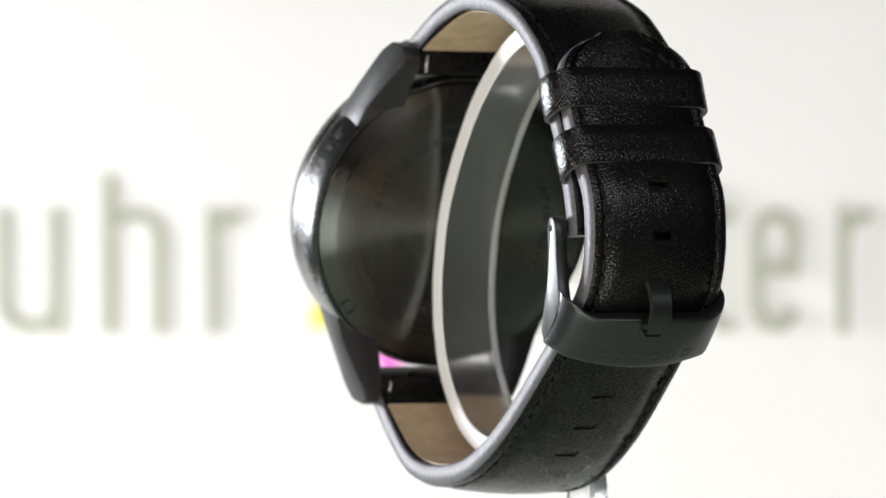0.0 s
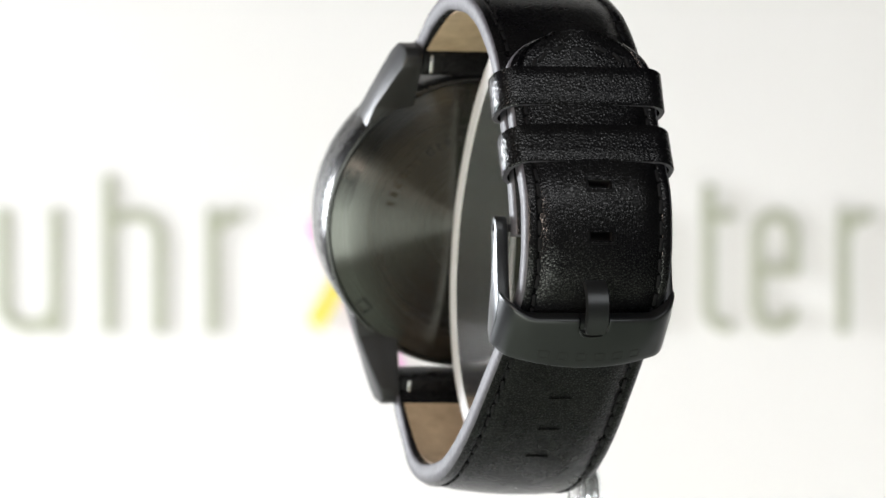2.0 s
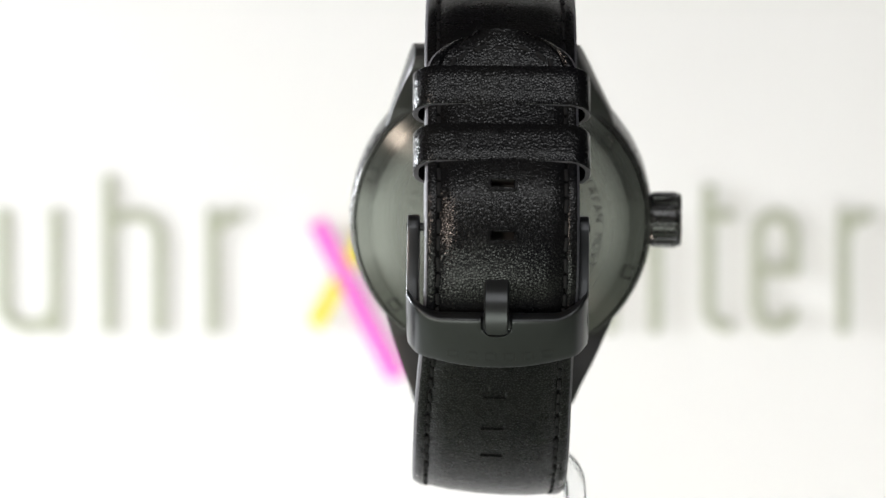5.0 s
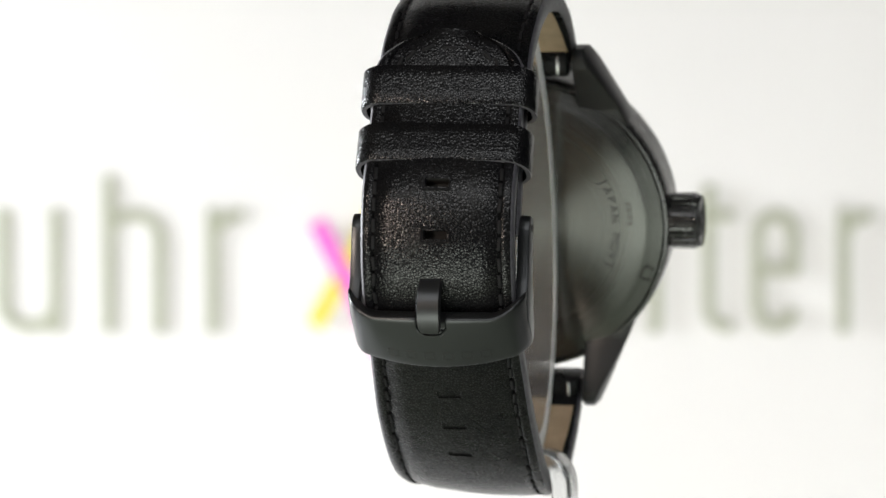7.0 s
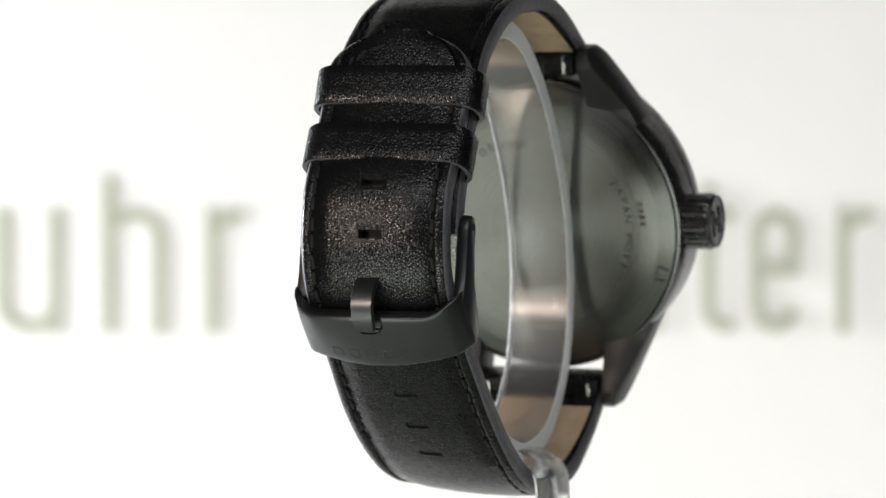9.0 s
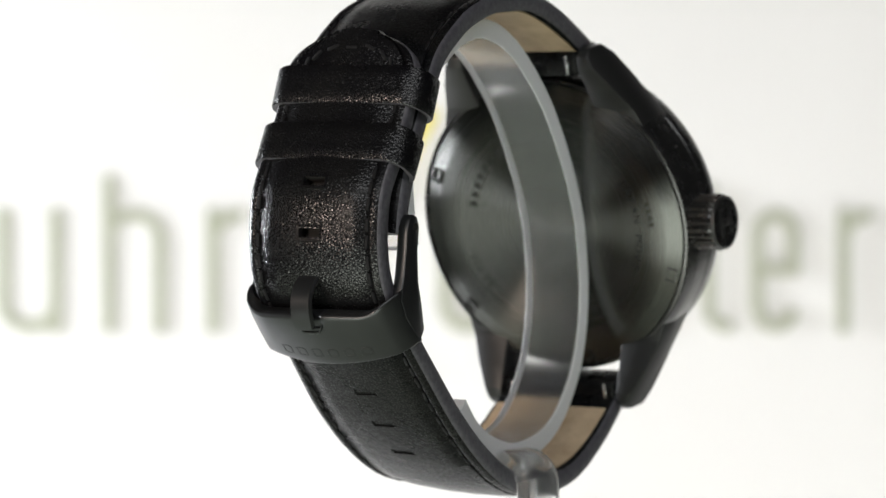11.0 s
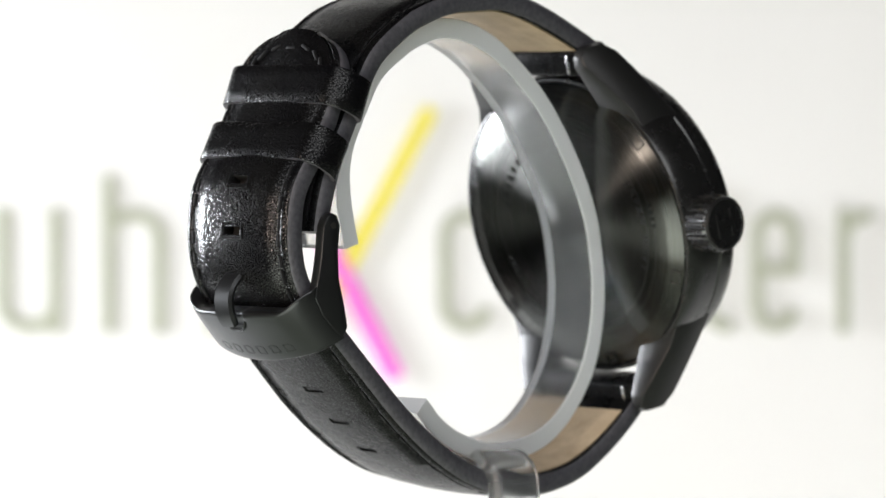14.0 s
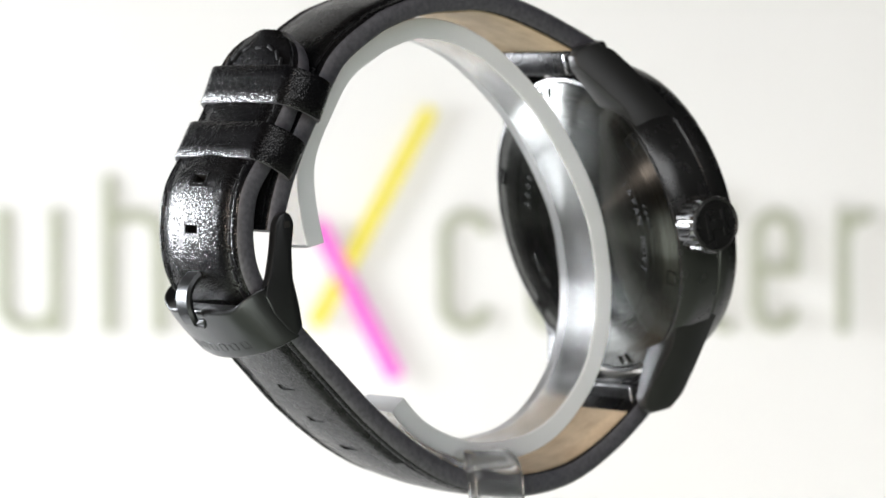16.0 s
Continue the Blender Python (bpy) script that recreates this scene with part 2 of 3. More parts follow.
# ---- shop lettering on the backdrop, its strokes made of bars and bows ----
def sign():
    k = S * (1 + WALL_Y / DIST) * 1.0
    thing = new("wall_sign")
    tagged(thing, "blurred olive grey shop lettering with yellow and pink bars on white backdrop", "sign")
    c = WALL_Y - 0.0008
    # placed and turned to fit the camera's view
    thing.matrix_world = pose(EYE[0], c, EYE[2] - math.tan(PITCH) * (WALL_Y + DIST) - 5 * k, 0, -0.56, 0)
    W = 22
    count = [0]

    def flat(pts_out, pts_in, mat, name, label=""):
        bm = bmesh.new()
        n = len(pts_out)
        v = [[bm.verts.new(((px - 784) * k, y, (441 - py) * k)) for px, py in pts] for y in (-0.0002, 0.0006) for pts in (pts_out, pts_in)]
        for i in range(n - 1):
            bm.faces.new((v[0][i], v[0][i + 1], v[1][i + 1], v[1][i]))
            bm.faces.new((v[2][i], v[3][i], v[3][i + 1], v[2][i + 1]))
            bm.faces.new((v[0][i], v[2][i], v[2][i + 1], v[0][i + 1]))
            bm.faces.new((v[1][i], v[1][i + 1], v[3][i + 1], v[3][i]))
        for i in (0, n - 1):
            bm.faces.new((v[0][i], v[1][i], v[3][i], v[2][i]))
        count[0] += 1
        return part(name, bm, mat, thing, label, Matrix.Translation((0, -0.00005 * count[0], 0)), smooth=False)

    def bar(x0, y0, x1, y1, mat=M_OLIVE, w=W, label=""):
        d = Vector((x1 - x0, y1 - y0)).normalized()
        n = Vector((-d.y, d.x)) * w / 2
        flat([(x0 + n.x, y0 + n.y), (x1 + n.x, y1 + n.y)], [(x0 - n.x, y0 - n.y), (x1 - n.x, y1 - n.y)], mat, "bar", label)

    def bow(cx, cy, rx, ry, a0, a1, w=W):
        o, i = [], []
        for s in range(15):
            a = radians(a0 + (a1 - a0) * s / 14)
            o.append((cx + rx * math.cos(a), cy - ry * math.sin(a)))
            i.append((cx + (rx - w) * math.cos(a), cy - (ry - w) * math.sin(a)))
        flat(o, i, M_OLIVE, "bow")

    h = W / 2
    # letters of the shop's name stroke by stroke, at pixel positions
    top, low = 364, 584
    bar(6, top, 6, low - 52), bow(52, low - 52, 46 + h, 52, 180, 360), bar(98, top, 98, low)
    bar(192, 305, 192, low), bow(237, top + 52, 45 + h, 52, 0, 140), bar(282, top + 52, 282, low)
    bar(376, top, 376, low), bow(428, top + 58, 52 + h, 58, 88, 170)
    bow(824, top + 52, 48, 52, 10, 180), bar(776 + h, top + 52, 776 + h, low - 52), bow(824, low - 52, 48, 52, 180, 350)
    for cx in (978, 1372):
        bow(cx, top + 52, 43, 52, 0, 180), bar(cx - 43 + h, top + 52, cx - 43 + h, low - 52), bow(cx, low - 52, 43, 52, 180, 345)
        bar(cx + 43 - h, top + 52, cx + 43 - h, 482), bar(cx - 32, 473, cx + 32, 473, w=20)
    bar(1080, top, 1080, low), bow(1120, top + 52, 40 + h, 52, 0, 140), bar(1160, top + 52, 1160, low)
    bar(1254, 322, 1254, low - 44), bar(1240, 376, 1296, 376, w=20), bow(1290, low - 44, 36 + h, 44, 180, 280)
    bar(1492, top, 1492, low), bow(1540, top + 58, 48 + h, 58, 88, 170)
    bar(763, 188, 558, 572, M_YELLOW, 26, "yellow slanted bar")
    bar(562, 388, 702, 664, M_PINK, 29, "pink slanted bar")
    return thing


# ---- watch: x across the strap, y from buckle to dial, z up ----
TILT = radians(14.6)
CASE = Matrix.Translation((20 * S, 186 * S, 40 * S)) @ Matrix.Rotation(radians(-2.1), 4, "Z") @ Matrix((
    (1, 0, 0, 0), (0, math.sin(TILT), math.cos(TILT), 0), (0, -math.cos(TILT), math.sin(TILT), 0), (0, 0, 0, 1)))


def strap_band(name, outer, side, thick, half, mat, parent, holes=(), label="", pad=6, groove=True, skew=None, plain=0):
    """A leather band swept along its outer line; holes are (y, z, width, height). Returns it with its path."""
    path, step = smooth_path(outer, 7.0)
    ns = [n * side for n in normals(path)]
    n_rows = len(path)
    cols = [-122, -112, -107, -104, -101, -70, -21, 21, 70, 101, 104, 107, 112, 122]
    lift = [-5, 0, -2, -6 if groove else 0, -1, pad - 2, pad + 1, pad + 1, pad - 2, -1, -6 if groove else 0, -2, 0, -5]
    bm = bmesh.new()
    grid, edge_rows = [], []
    for i, (p, n) in enumerate(zip(path, ns)):
        k = half(i * step, (n_rows - 1) * step) / 126
        th = thick(i * step, (n_rows - 1) * step)
        dx, lean = skew(i * step) if skew else (0, 0)
        row = []
        for x, l in zip(cols, lift):
            q = p + n * l
            row.append(bm.verts.new((x * k + dx, q.x, q.y - lean * x * k)))
        er = []
        for x, l in ((126, -9), (126.5, -th / 2), (126, -th + 4), (122, -th), (-122, -th), (-126, -th + 4), (-126.5, -th / 2), (-126, -9)):
            q = p + n * l
            er.append(bm.verts.new((x * k + dx, q.x, q.y - lean * x * k)))
        grid.append(row)
        edge_rows.append(er)
    spots = []
    for hy, hz, hw, hh in holes:
        j = min(range(n_rows), key=lambda a: (path[a] - Vector((hy, hz))).length)
        r = max(1, round(hh / step / 2))
        spots.append((j - r, j + r, 22 if hw > 45 else 2.5))
    nc = len(cols)
    edges = []
    for i in range(n_rows - 1):
        for c in range(nc - 1):
            if cols[c] == -21 and any(a <= i < b for a, b, _ in spots):
                continue
            f = bm.faces.new((grid[i][c], grid[i][c + 1], grid[i + 1][c + 1], grid[i + 1][c]))
            f.material_index = 3 if i * step < plain else 0
        loop0 = [grid[i][-1]] + edge_rows[i] + [grid[i][0]]
        loop1 = [grid[i + 1][-1]] + edge_rows[i + 1] + [grid[i + 1][0]]
        for c in range(len(loop0) - 1):
            f = bm.faces.new((loop0[c], loop0[c + 1], loop1[c + 1], loop1[c]))
            if c == 4:
                f.material_index = 3
            else:
                edges.append(f)
    for a, b, deep in spots:
        c = cols.index(-21)
        rim = [grid[i][c] for i in range(a, b + 1)] + [grid[i][c + 1] for i in range(b, a - 1, -1)]
        nn = Vector((0, *ns[(a + b) // 2]))
        low = [bm.verts.new(v.co - nn * deep) for v in rim]
        for k in range(len(rim)):
            bm.faces.new((rim[k], rim[(k + 1) % len(rim)], low[(k + 1) % len(rim)], low[k])).material_index = 2 if deep > 10 else 3
        bm.faces.new(low).material_index = 2 if deep > 10 else 3
    for i in (0, -1):
        bm.faces.new(grid[i] + edge_rows[i]).material_index = 1 if i else 3
    for f in edges:
        f.material_index = 1
    scaled(bm)
    bmesh.ops.recalc_face_normals(bm, faces=bm.faces)
    for f in bm.faces:
        f.smooth = True
    for e in bm.edges:
        if len(e.link_faces) == 2 and e.calc_face_angle(0) > radians(50):
            e.smooth = False
    me = bpy.data.meshes.new(name)
    bm.to_mesh(me)
    bm.free()
    me.materials.append(mat)
    me.materials.append(M_EDGE)
    me.materials.append(M_DARK)
    me.materials.append(M_SMOOTH)
    return part(name, me, None, parent, label), path, ns, step


def lining(path, ns, i0, i1, thick, half, parent, step=1.0, skew=None):
    bm = bmesh.new()
    rows = []
    for i in range(i0, i1):
        row = []
        for x, l in ((-half, -thick + 1), (-half, -thick - 2.5), (half, -thick - 2.5), (half, -thick + 1)):
            q = path[i] + ns[i] * l
            dx, lean = skew(i * step) if skew else (0, 0)
            row.append(bm.verts.new((x + dx, q.x, q.y - lean * x)))
        rows.append(row)
    for a, b in zip(rows, rows[1:]):
        for c in range(4):
            bm.faces.new((a[c], a[(c + 1) % 4], b[(c + 1) % 4], b[c]))
    bm.faces.new(rows[0])
    bm.faces.new(rows[-1])
    part("lining", scaled(bm), M_TAN, parent, "tan leather lining")


def stitch_mesh():
    bm = bmesh.new()
    box(bm, (0, 0, 0), (6.5 * S, 23 * S, 6 * S), bev=2.6 * S, seg=2)
    return finish(bm, "stitch", M_THREAD)


def stitches(path, ns, step, i0, i1, half, parent, me, rng, skew=None):
    gap = 31 / step
    i = i0
    while i < i1:
        k = int(i)
        t = (path[min(k + 1, len(path) - 1)] - path[max(k - 1, 0)]).normalized()
        q = path[k] + ns[k] * (-2.5 + rng.uniform(-0.8, 0.8))
        x = 104 * half(k * step, (len(path) - 1) * step) / 126
        dx, lean = skew(k * step) if skew else (0, 0)
        for sx in (-x, x):
            yaw = rng.uniform(-0.12, 0.12)
            m = Matrix(((1, 0, 0, (sx + dx) * S), (0, t.x, ns[k].x, q.x * S), (0, t.y, ns[k].y, (q.y - lean * sx) * S), (0, 0, 0, 1)))
            part("stitch", me, None, parent, at=m @ Matrix.Rotation(yaw, 4, "Z"))
        i += gap


def text_mesh(word, size):
    cu = bpy.data.curves.new("lettering", "FONT")
    cu.body, cu.size, cu.align_x, cu.align_y = word, size, "CENTER", "CENTER"
    cu.extrude = 0.4 * S
    ob = bpy.data.objects.new("lettering", cu)
    scene.collection.objects.link(ob)
    me = bpy.data.meshes.new_from_object(ob.evaluated_get(bpy.context.evaluated_depsgraph_get()))
    bpy.data.objects.remove(ob)
    return me


def ring_word(word, radius, mid_deg, per_deg, size, parent):
    """A word round the case back, read clockwise from behind, as one mesh."""
    bm = bmesh.new()
    for k, ch in enumerate(word):
        if ch == " ":
            continue
        a = mid_deg - (k - (len(word) - 1) / 2) * per_deg
        tmp = bmesh.new()
        tmp.from_mesh(text_mesh(ch, size * S))
        turn = Matrix.Rotation(radians(a - 90), 4, "Z")
        m = turn @ Matrix.Translation((0, radius * S, 0))
        vs = []
        for v in tmp.verts:
            p = m @ v.co
            vs.append(bm.verts.new((p.x, -p.y, -p.z - 0.6 * S)))
        for f in tmp.faces:
            bm.faces.new([vs[v.index] for v in f.verts])
        tmp.free()
    part("lettering", bm, M_ENGRAVE, parent, smooth=False)


def ring_bars(radius, degs, w, h, parent, mat, z=-0.4):
    for a in degs:
        bm = bmesh.new()
        box(bm, (0, 0, 0), (w * S, h * S, 1.6 * S), bev=0.3 * S, seg=1)
        m = Matrix.Rotation(-radians(a - 90), 4, "Z") @ Matrix.Translation((0, -radius * S, z * S))
        part("engraved_bar", bm, mat, parent, at=m)


def build_watch():
    rng = random.Random(4)
    watch = new("wristwatch")
    tagged(watch, "black steel wristwatch with black leather strap on acrylic stand", "wristwatch")

    # case
    back = part("case_back", scaled(lathe([(0, 0), (40, 0), (120, 0), (190, 0), (232, 0), (234, 0.8), (262, 9), (263.5, 12), (263.5, 26), (0, 26)], 128)),
                M_BACK, watch, "dark circular-brushed steel case back", CASE)
    ring_word("JAPAN MOVT", 178, 2, 5.7, 21, back)
    ring_word("GERMANY", 162, 104, 6.5, 21, back)
    ring_bars(162, [134 + 6.5 * k for k in range(6)], 8, 15, back, M_FAINT)
    ring_bars(205, [12, 8.5, 5, 1.5], 6, 10, back, M_FAINT)
    ring_bars(182, [200, 204, 208, 214, 218], 6, 12, back, M_FAINT)
    ring_bars(165, [250, 256, 262, 268, 274, 280, 286], 8, 14, back, M_FAINT)
    for k in range(6):
        bm = bmesh.new()
        a = radians(39 + 60 * k)
        m = Matrix.Rotation(-(a - math.pi / 2), 4, "Z") @ Matrix.Translation((0, -248 * S, 4.5 * S)) @ Matrix.Rotation(radians(-17.5), 4, "X")
        rim = [(-12.5, -9.5), (12.5, -9.5), (12.5, 9.5), (-12.5, 9.5)]
        inn = [(-11, -8), (11, -8), (11, 8), (-11, 8)]
        vo = [bm.verts.new((x * S, y * S, -3 * S)) for x, y in rim]
        vi = [bm.verts.new((x * S, y * S, -3 * S)) for x, y in inn]
        vb = [bm.verts.new((x * S, y * S, 5 * S)) for x, y in inn]
        vl = [bm.verts.new((x * S, y * S, 6 * S)) for x, y in rim]
        for i in range(4):
            j = (i + 1) % 4
            bm.faces.new((vo[i], vo[j], vi[j], vi[i]))
            bm.faces.new((vi[i], vi[j], vb[j], vb[i]))
            bm.faces.new((vo[i], vo[j], vl[j], vl[i]))
        bm.faces.new(vb)
        bm.faces.new(vl)
        part("notch", bm, M_CASE, back, at=m, smooth=False)
    part("mid_case", scaled(lathe([(264.5, 24), (265, 12), (266, 9), (271, 10), (274, 16), (275.5, 50), (275, 88), (272, 91), (250, 92), (264.5, 24)], 160)),
         M_CASE, watch, "black coated case side", CASE)
    part("bezel", scaled(lathe([(240, 89), (258, 91), (271, 92.5), (273.5, 95), (274, 106), (273, 126), (266, 137), (246, 145), (216, 147), (212, 140), (212, 102), (240, 89)], 160)),
         M_CASE, watch, "polished black bezel", CASE)
    part("dial", scaled(lathe([(0, 102), (214, 102), (214, 106), (0, 106)], 96)), M_DARKMARK, watch, at=CASE)
    part("crystal", scaled(lathe([(0, 138), (211, 138), (211, 145), (205, 149), (0, 151)], 96)), M_CLEAR, watch, "clear watch glass", CASE)
    lug_outline = [(150, 18), (215, 8), (262, -18), (300, -38), (320, -38), (333, -24), (334, 14), (314, 40), (276, 62), (236, 82), (190, 104), (150, 110)]
    for up in (1, -1):
        for sx in (1, -1):
            def shape(co):
                f = (332 - abs(co.y)) / 182
                wide = (146 + 78 * max(0, f) if sx > 0 else 155 + 56 * max(0, f)) - 10 * max(0.0, -co.z - 8) / 30
                return Vector((sx * (119 if co.x < 0.5 else wide) - 6, co.y, co.z))
            bm = prism([(-u * up, h) for u, h in lug_outline], 0, 1, bev=3.6, taper=shape)
            part("lug", scaled(bm), M_LUG, watch, "brushed black steel lug", CASE)
    for up, h0, h1 in ((1, -24, 58), (-1, -26, 46)):
        bm = bmesh.new()
        box(bm, (-10 * S, -up * 305 * S, (h0 + h1) / 2 * S), (232 * S, 48 * S, (h1 - h0) * S), bev=9 * S, seg=3)
        part("strap_end", bm, M_SMOOTH, watch, "folded black leather strap end", CASE)
        for sx in (-96, 96):
            bm = bmesh.new()
            box(bm, ((sx - 10) * S, -up * 304 * S, (h0 - 1) * S), (6 * S, 34 * S, 6 * S), bev=1.5 * S)
            part("spring_bar_lever", bm, M_BRIGHT, watch, "small bare steel lever", CASE)
        bm = lathe([(0, -118), (7, -118), (7, 118), (0, 118)], 16)
        part("spring_bar", scaled(bm), M_BRIGHT, watch, at=CASE @ Matrix.Translation((-10 * S, -up * 305 * S, 12 * S)) @ Matrix.Rotation(math.pi / 2, 4, "Y"))
    # plain bars for the unreadable engraving along the case side
    for k, a in enumerate((146, 152, 158, 162, 167, 172, 177, 183, 188, 193)):
        bm = bmesh.new()
        box(bm, (0, 0, 0), ((9 if k % 3 else 13) * S, 1.2 * S, 24 * S), bev=0.3 * S, seg=1)
        m = CASE @ Matrix.Rotation(-radians(a - 90), 4, "Z") @ Matrix.Translation((0, -275.3 * S, 50 * S))
        part("engraved_mark", bm, M_ENGRAVE, watch, at=m)

    # crown, turned about x
    at = CASE @ Matrix.Translation((-17 * S, 2 * S, 54 * S)) @ Matrix.Rotation(math.pi / 2, 4, "Y")
    bm = bmesh.new()
    prof = [(0, 288), (44, 288), (50, 293), (51, 333), (47, 340), (42, 343), (0, 343)]
    n = 120
    rings = []
    for r, h in prof:
        row = []
        for i in range(n):
            ph = i % 5
            rr = r - (5.5 if ph in (3, 4) and 49 < r < 52 else 0)
            row.append(bm.verts.new((rr * math.cos(2 * math.pi * i / n), rr * math.sin(2 * math.pi * i / n), h)))
        rings.append(row)
    for a, b in zip(rings[1:-1], rings[2:-1]):
        for i in range(n):
            bm.faces.new((a[i], a[(i + 1) % n], b[(i + 1) % n], b[i]))
    bm.faces.new(rings[1])
    bm.faces.new(rings[-2])
    bmesh.ops.delete(bm, geom=[v for v in bm.verts if not v.link_faces], context="VERTS")
    crown = part("crown", scaled(bm), M_CASE, watch, "fluted black winding crown", at, angle=25)
    part("crown_tube", scaled(lathe([(0, 255), (30, 255), (30, 289), (0, 289)], 40)), M_CASE, watch, at=at)
    for c, sz in (((-17, 0), (9, 48)), ((17, 0), (9, 48)), ((0, 0), (26, 14))):
        bm = bmesh.new()
        box(bm, (c[0] * S, c[1] * S, 343.5 * S), (sz[0] * S, sz[1] * S, 3 * S), bev=0.7 * S)
        part("emblem_block", bm, M_DARKMARK, crown)
    part("crown_rim", scaled(lathe([(41, 341), (44, 345), (47, 344), (48, 339), (41, 341)], 60)), M_LUG, crown)

    # strap
    def wide(s, total):
        return 118 + 9 * min(1, s / 160)

    def tail(s, total):
        k = max(0.0, (s - (total - 82)) / 82)
        return (123 + 3 * min(1, max(0, s - 900) / 150) - 5 * max(0, 1 - s / 200) + 10 * max(0, 1 - ((s - 600) / 420) ** 2)) * math.sqrt(max(0.12, 1 - k ** 2.2))

    def thin(s, total):
        return 38 - 14 * max(0.0, (s - (total - 160)) / 160)

    def sway(s):
        return 11 * max(0.0, 1 - s / 620), 0.0

    short_line = [(154, 360), (142, 369), (66, 402), (4, 426), (-60, 446), (-120, 456), (-180, 453), (-245, 446), (-324, 420), (-371, 393),
                  (-417, 359), (-447, 325), (-478, 266), (-505, 215), (-528, 166), (-545, 120), (-556, 80), (-562, 40)]
    band, path, ns, step = strap_band("short_strap", short_line, 1, lambda s, t: 38, wide, M_SMOOTH, watch, label="smooth black leather strap half with buckle", skew=sway)
    me = stitch_mesh()
    stitches(path, ns, step, 6, len(path) - 12, wide, band, me, rng, sway)
    lining(path, ns, 9, len(path) - 4, 38, 110, band, step, sway)
    long_line = [(292, -262), (280, -276), (264, -294), (205, -343), (142, -384), (76, -411), (-12, -423), (-104, -416), (-180, -398), (-245, -368),
                 (-306, -330), (-371, -280), (-432, -224), (-488, -171), (-538, -124), (-580, -85), (-608, -40), (-620, 10),
                 (-621, 50), (-616, 94), (-602, 131), (-564, 189), (-515, 282), (-496, 331), (-476, 376)]

    def drift(s):
        a = max(0.0, 1 - abs(s - 600) / 480)
        b = max(0.0, 1 - abs(s - 400) / 380)
        return -6 * min(1, a * 1.6) + 12 * max(0.0, 1 - s / 450), 0.07 * b

    holes = [(-598, 120, 48, 20), (-618, 40, 48, 20), (-425, -227, 44, 18), (-360, -284, 44, 18), (-295, -334, 44, 18)]
    band, path, ns, step = strap_band("long_strap", long_line, -1, thin, tail, M_GRAIN, watch, holes, "grained black leather strap half with punched holes",
                                      skew=drift, plain=930)
    stitches(path, ns, step, 6, len(path) - 13, tail, band, me, rng, drift)
    lining(path, ns, 11, 145, 38, 110, band, step, drift)
    # pressed rims round the holes
    for hy, hz, hw, hh in holes:
        j = min(range(len(path)), key=lambda a: (path[a] - Vector((hy, hz))).length)
        t = (path[j + 1] - path[j - 1]).normalized()
        q = path[j] + ns[j] * 6
        dx, lean = drift(j * step)
        m = Matrix(((1, 0, 0, dx * S), (0, t.x, ns[j].x, q.x * S), (0, t.y, ns[j].y, q.y * S), (0, 0, 0, 1)))
        bm = bmesh.new()
        deep = hw > 45
        rings = [[bm.verts.new((sx * a * S, sy * b * S, h * S)) for sx, sy in ((-1, -1), (1, -1), (1, 1), (-1, 1))]
                 for a, b, h in ((25, 15, -1), (23.5, 13.5, 1.8 if deep else 0.6), (20, 9.5, 1.6 if deep else 0.4), (18, 8, -5 if deep else -1))]
        for a, b in zip(rings, rings[1:]):
            for i in range(4):
                bm.faces.new((a[i], a[(i + 1) % 4], b[(i + 1) % 4], b[i]))
        part("hole_rim", bm, M_SMOOTH, band, at=m, smooth=False)
    # stitches round the tip
    k0 = len(path) - 11
    for j in range(-3, 4):
        a = j / 3.6 * math.pi / 2
        k = min(len(path) - 2, k0 + round(5.2 * math.cos(a)))
        t = (path[k + 1] - path[k - 1]).normalized()
        q = path[k] + ns[k] * 5
        m = Matrix(((1, 0, 0, 84 * math.sin(a) * S), (0, t.x, ns[k].x, q.x * S), (0, t.y, ns[k].y, q.y * S), (0, 0, 0, 1)))
        part("stitch", me, None, band, at=m @ Matrix.Rotation(math.pi / 2 - a, 4, "Z"))

    # keepers
    for cy, cz, ay, az, hx, hn in ((-482, 267, 0.36, 0.933, 147, 47), (-534, 169, 0.46, 0.888, 146, 46)):
        bm = bmesh.new()
        out = []
        for half_x, half_n, r in ((hx, hn, 40), (hx - 9, hn - 9, 31)):
            loop = []
            for ca, (sx, sn) in enumerate(((1, 1), (-1, 1), (-1, -1), (1, -1))):
                for k in range(7):
                    a = math.pi / 2 * (ca + k / 6)
                    loop.append((sx * (half_x - r) + r * math.cos(a), sn * (half_n - r) + r * math.sin(a)))
            out.append(loop)
        levels = [(-34, 1.5), (-32, 0), (-12, 0), (12, 0), (32, 0), (34, 1.5)]
        rows = []
        for li, (lv, inset) in enumerate(levels):
            for s, loop in ((0, out[0]), (1, out[1])):
                row = []
                for x, n in loop:
                    sag = -7 * (1 - (x / hx) ** 2) * (1 if n > 0 else 0)
                    f = 1 - (inset / hx if s == 0 else 0)
                    x2, n2 = x * f, n * (1 - (inset / hn if s == 0 else 0))
                    al = lv - sag * 0.6
                    row.append(bm.verts.new((x2, cy + al * ay - n2 * az, cz + al * az + n2 * ay)))
                rows.append(row)
        m = len(out[0])
        for li in range(len(levels) - 1):
            for s in (0, 1):
                a, b = rows[2 * li + s], rows[2 * li + 2 + s]
                for i in range(m):
                    bm.faces.new((a[i], a[(i + 1) % m], b[(i + 1) % m], b[i]))
        for li in (0, len(levels) - 1):
            a, b = rows[2 * li], rows[2 * li + 1]
            for i in range(m):
                bm.faces.new((a[i], a[(i + 1) % m], b[(i + 1) % m], b[i])).material_index = 1
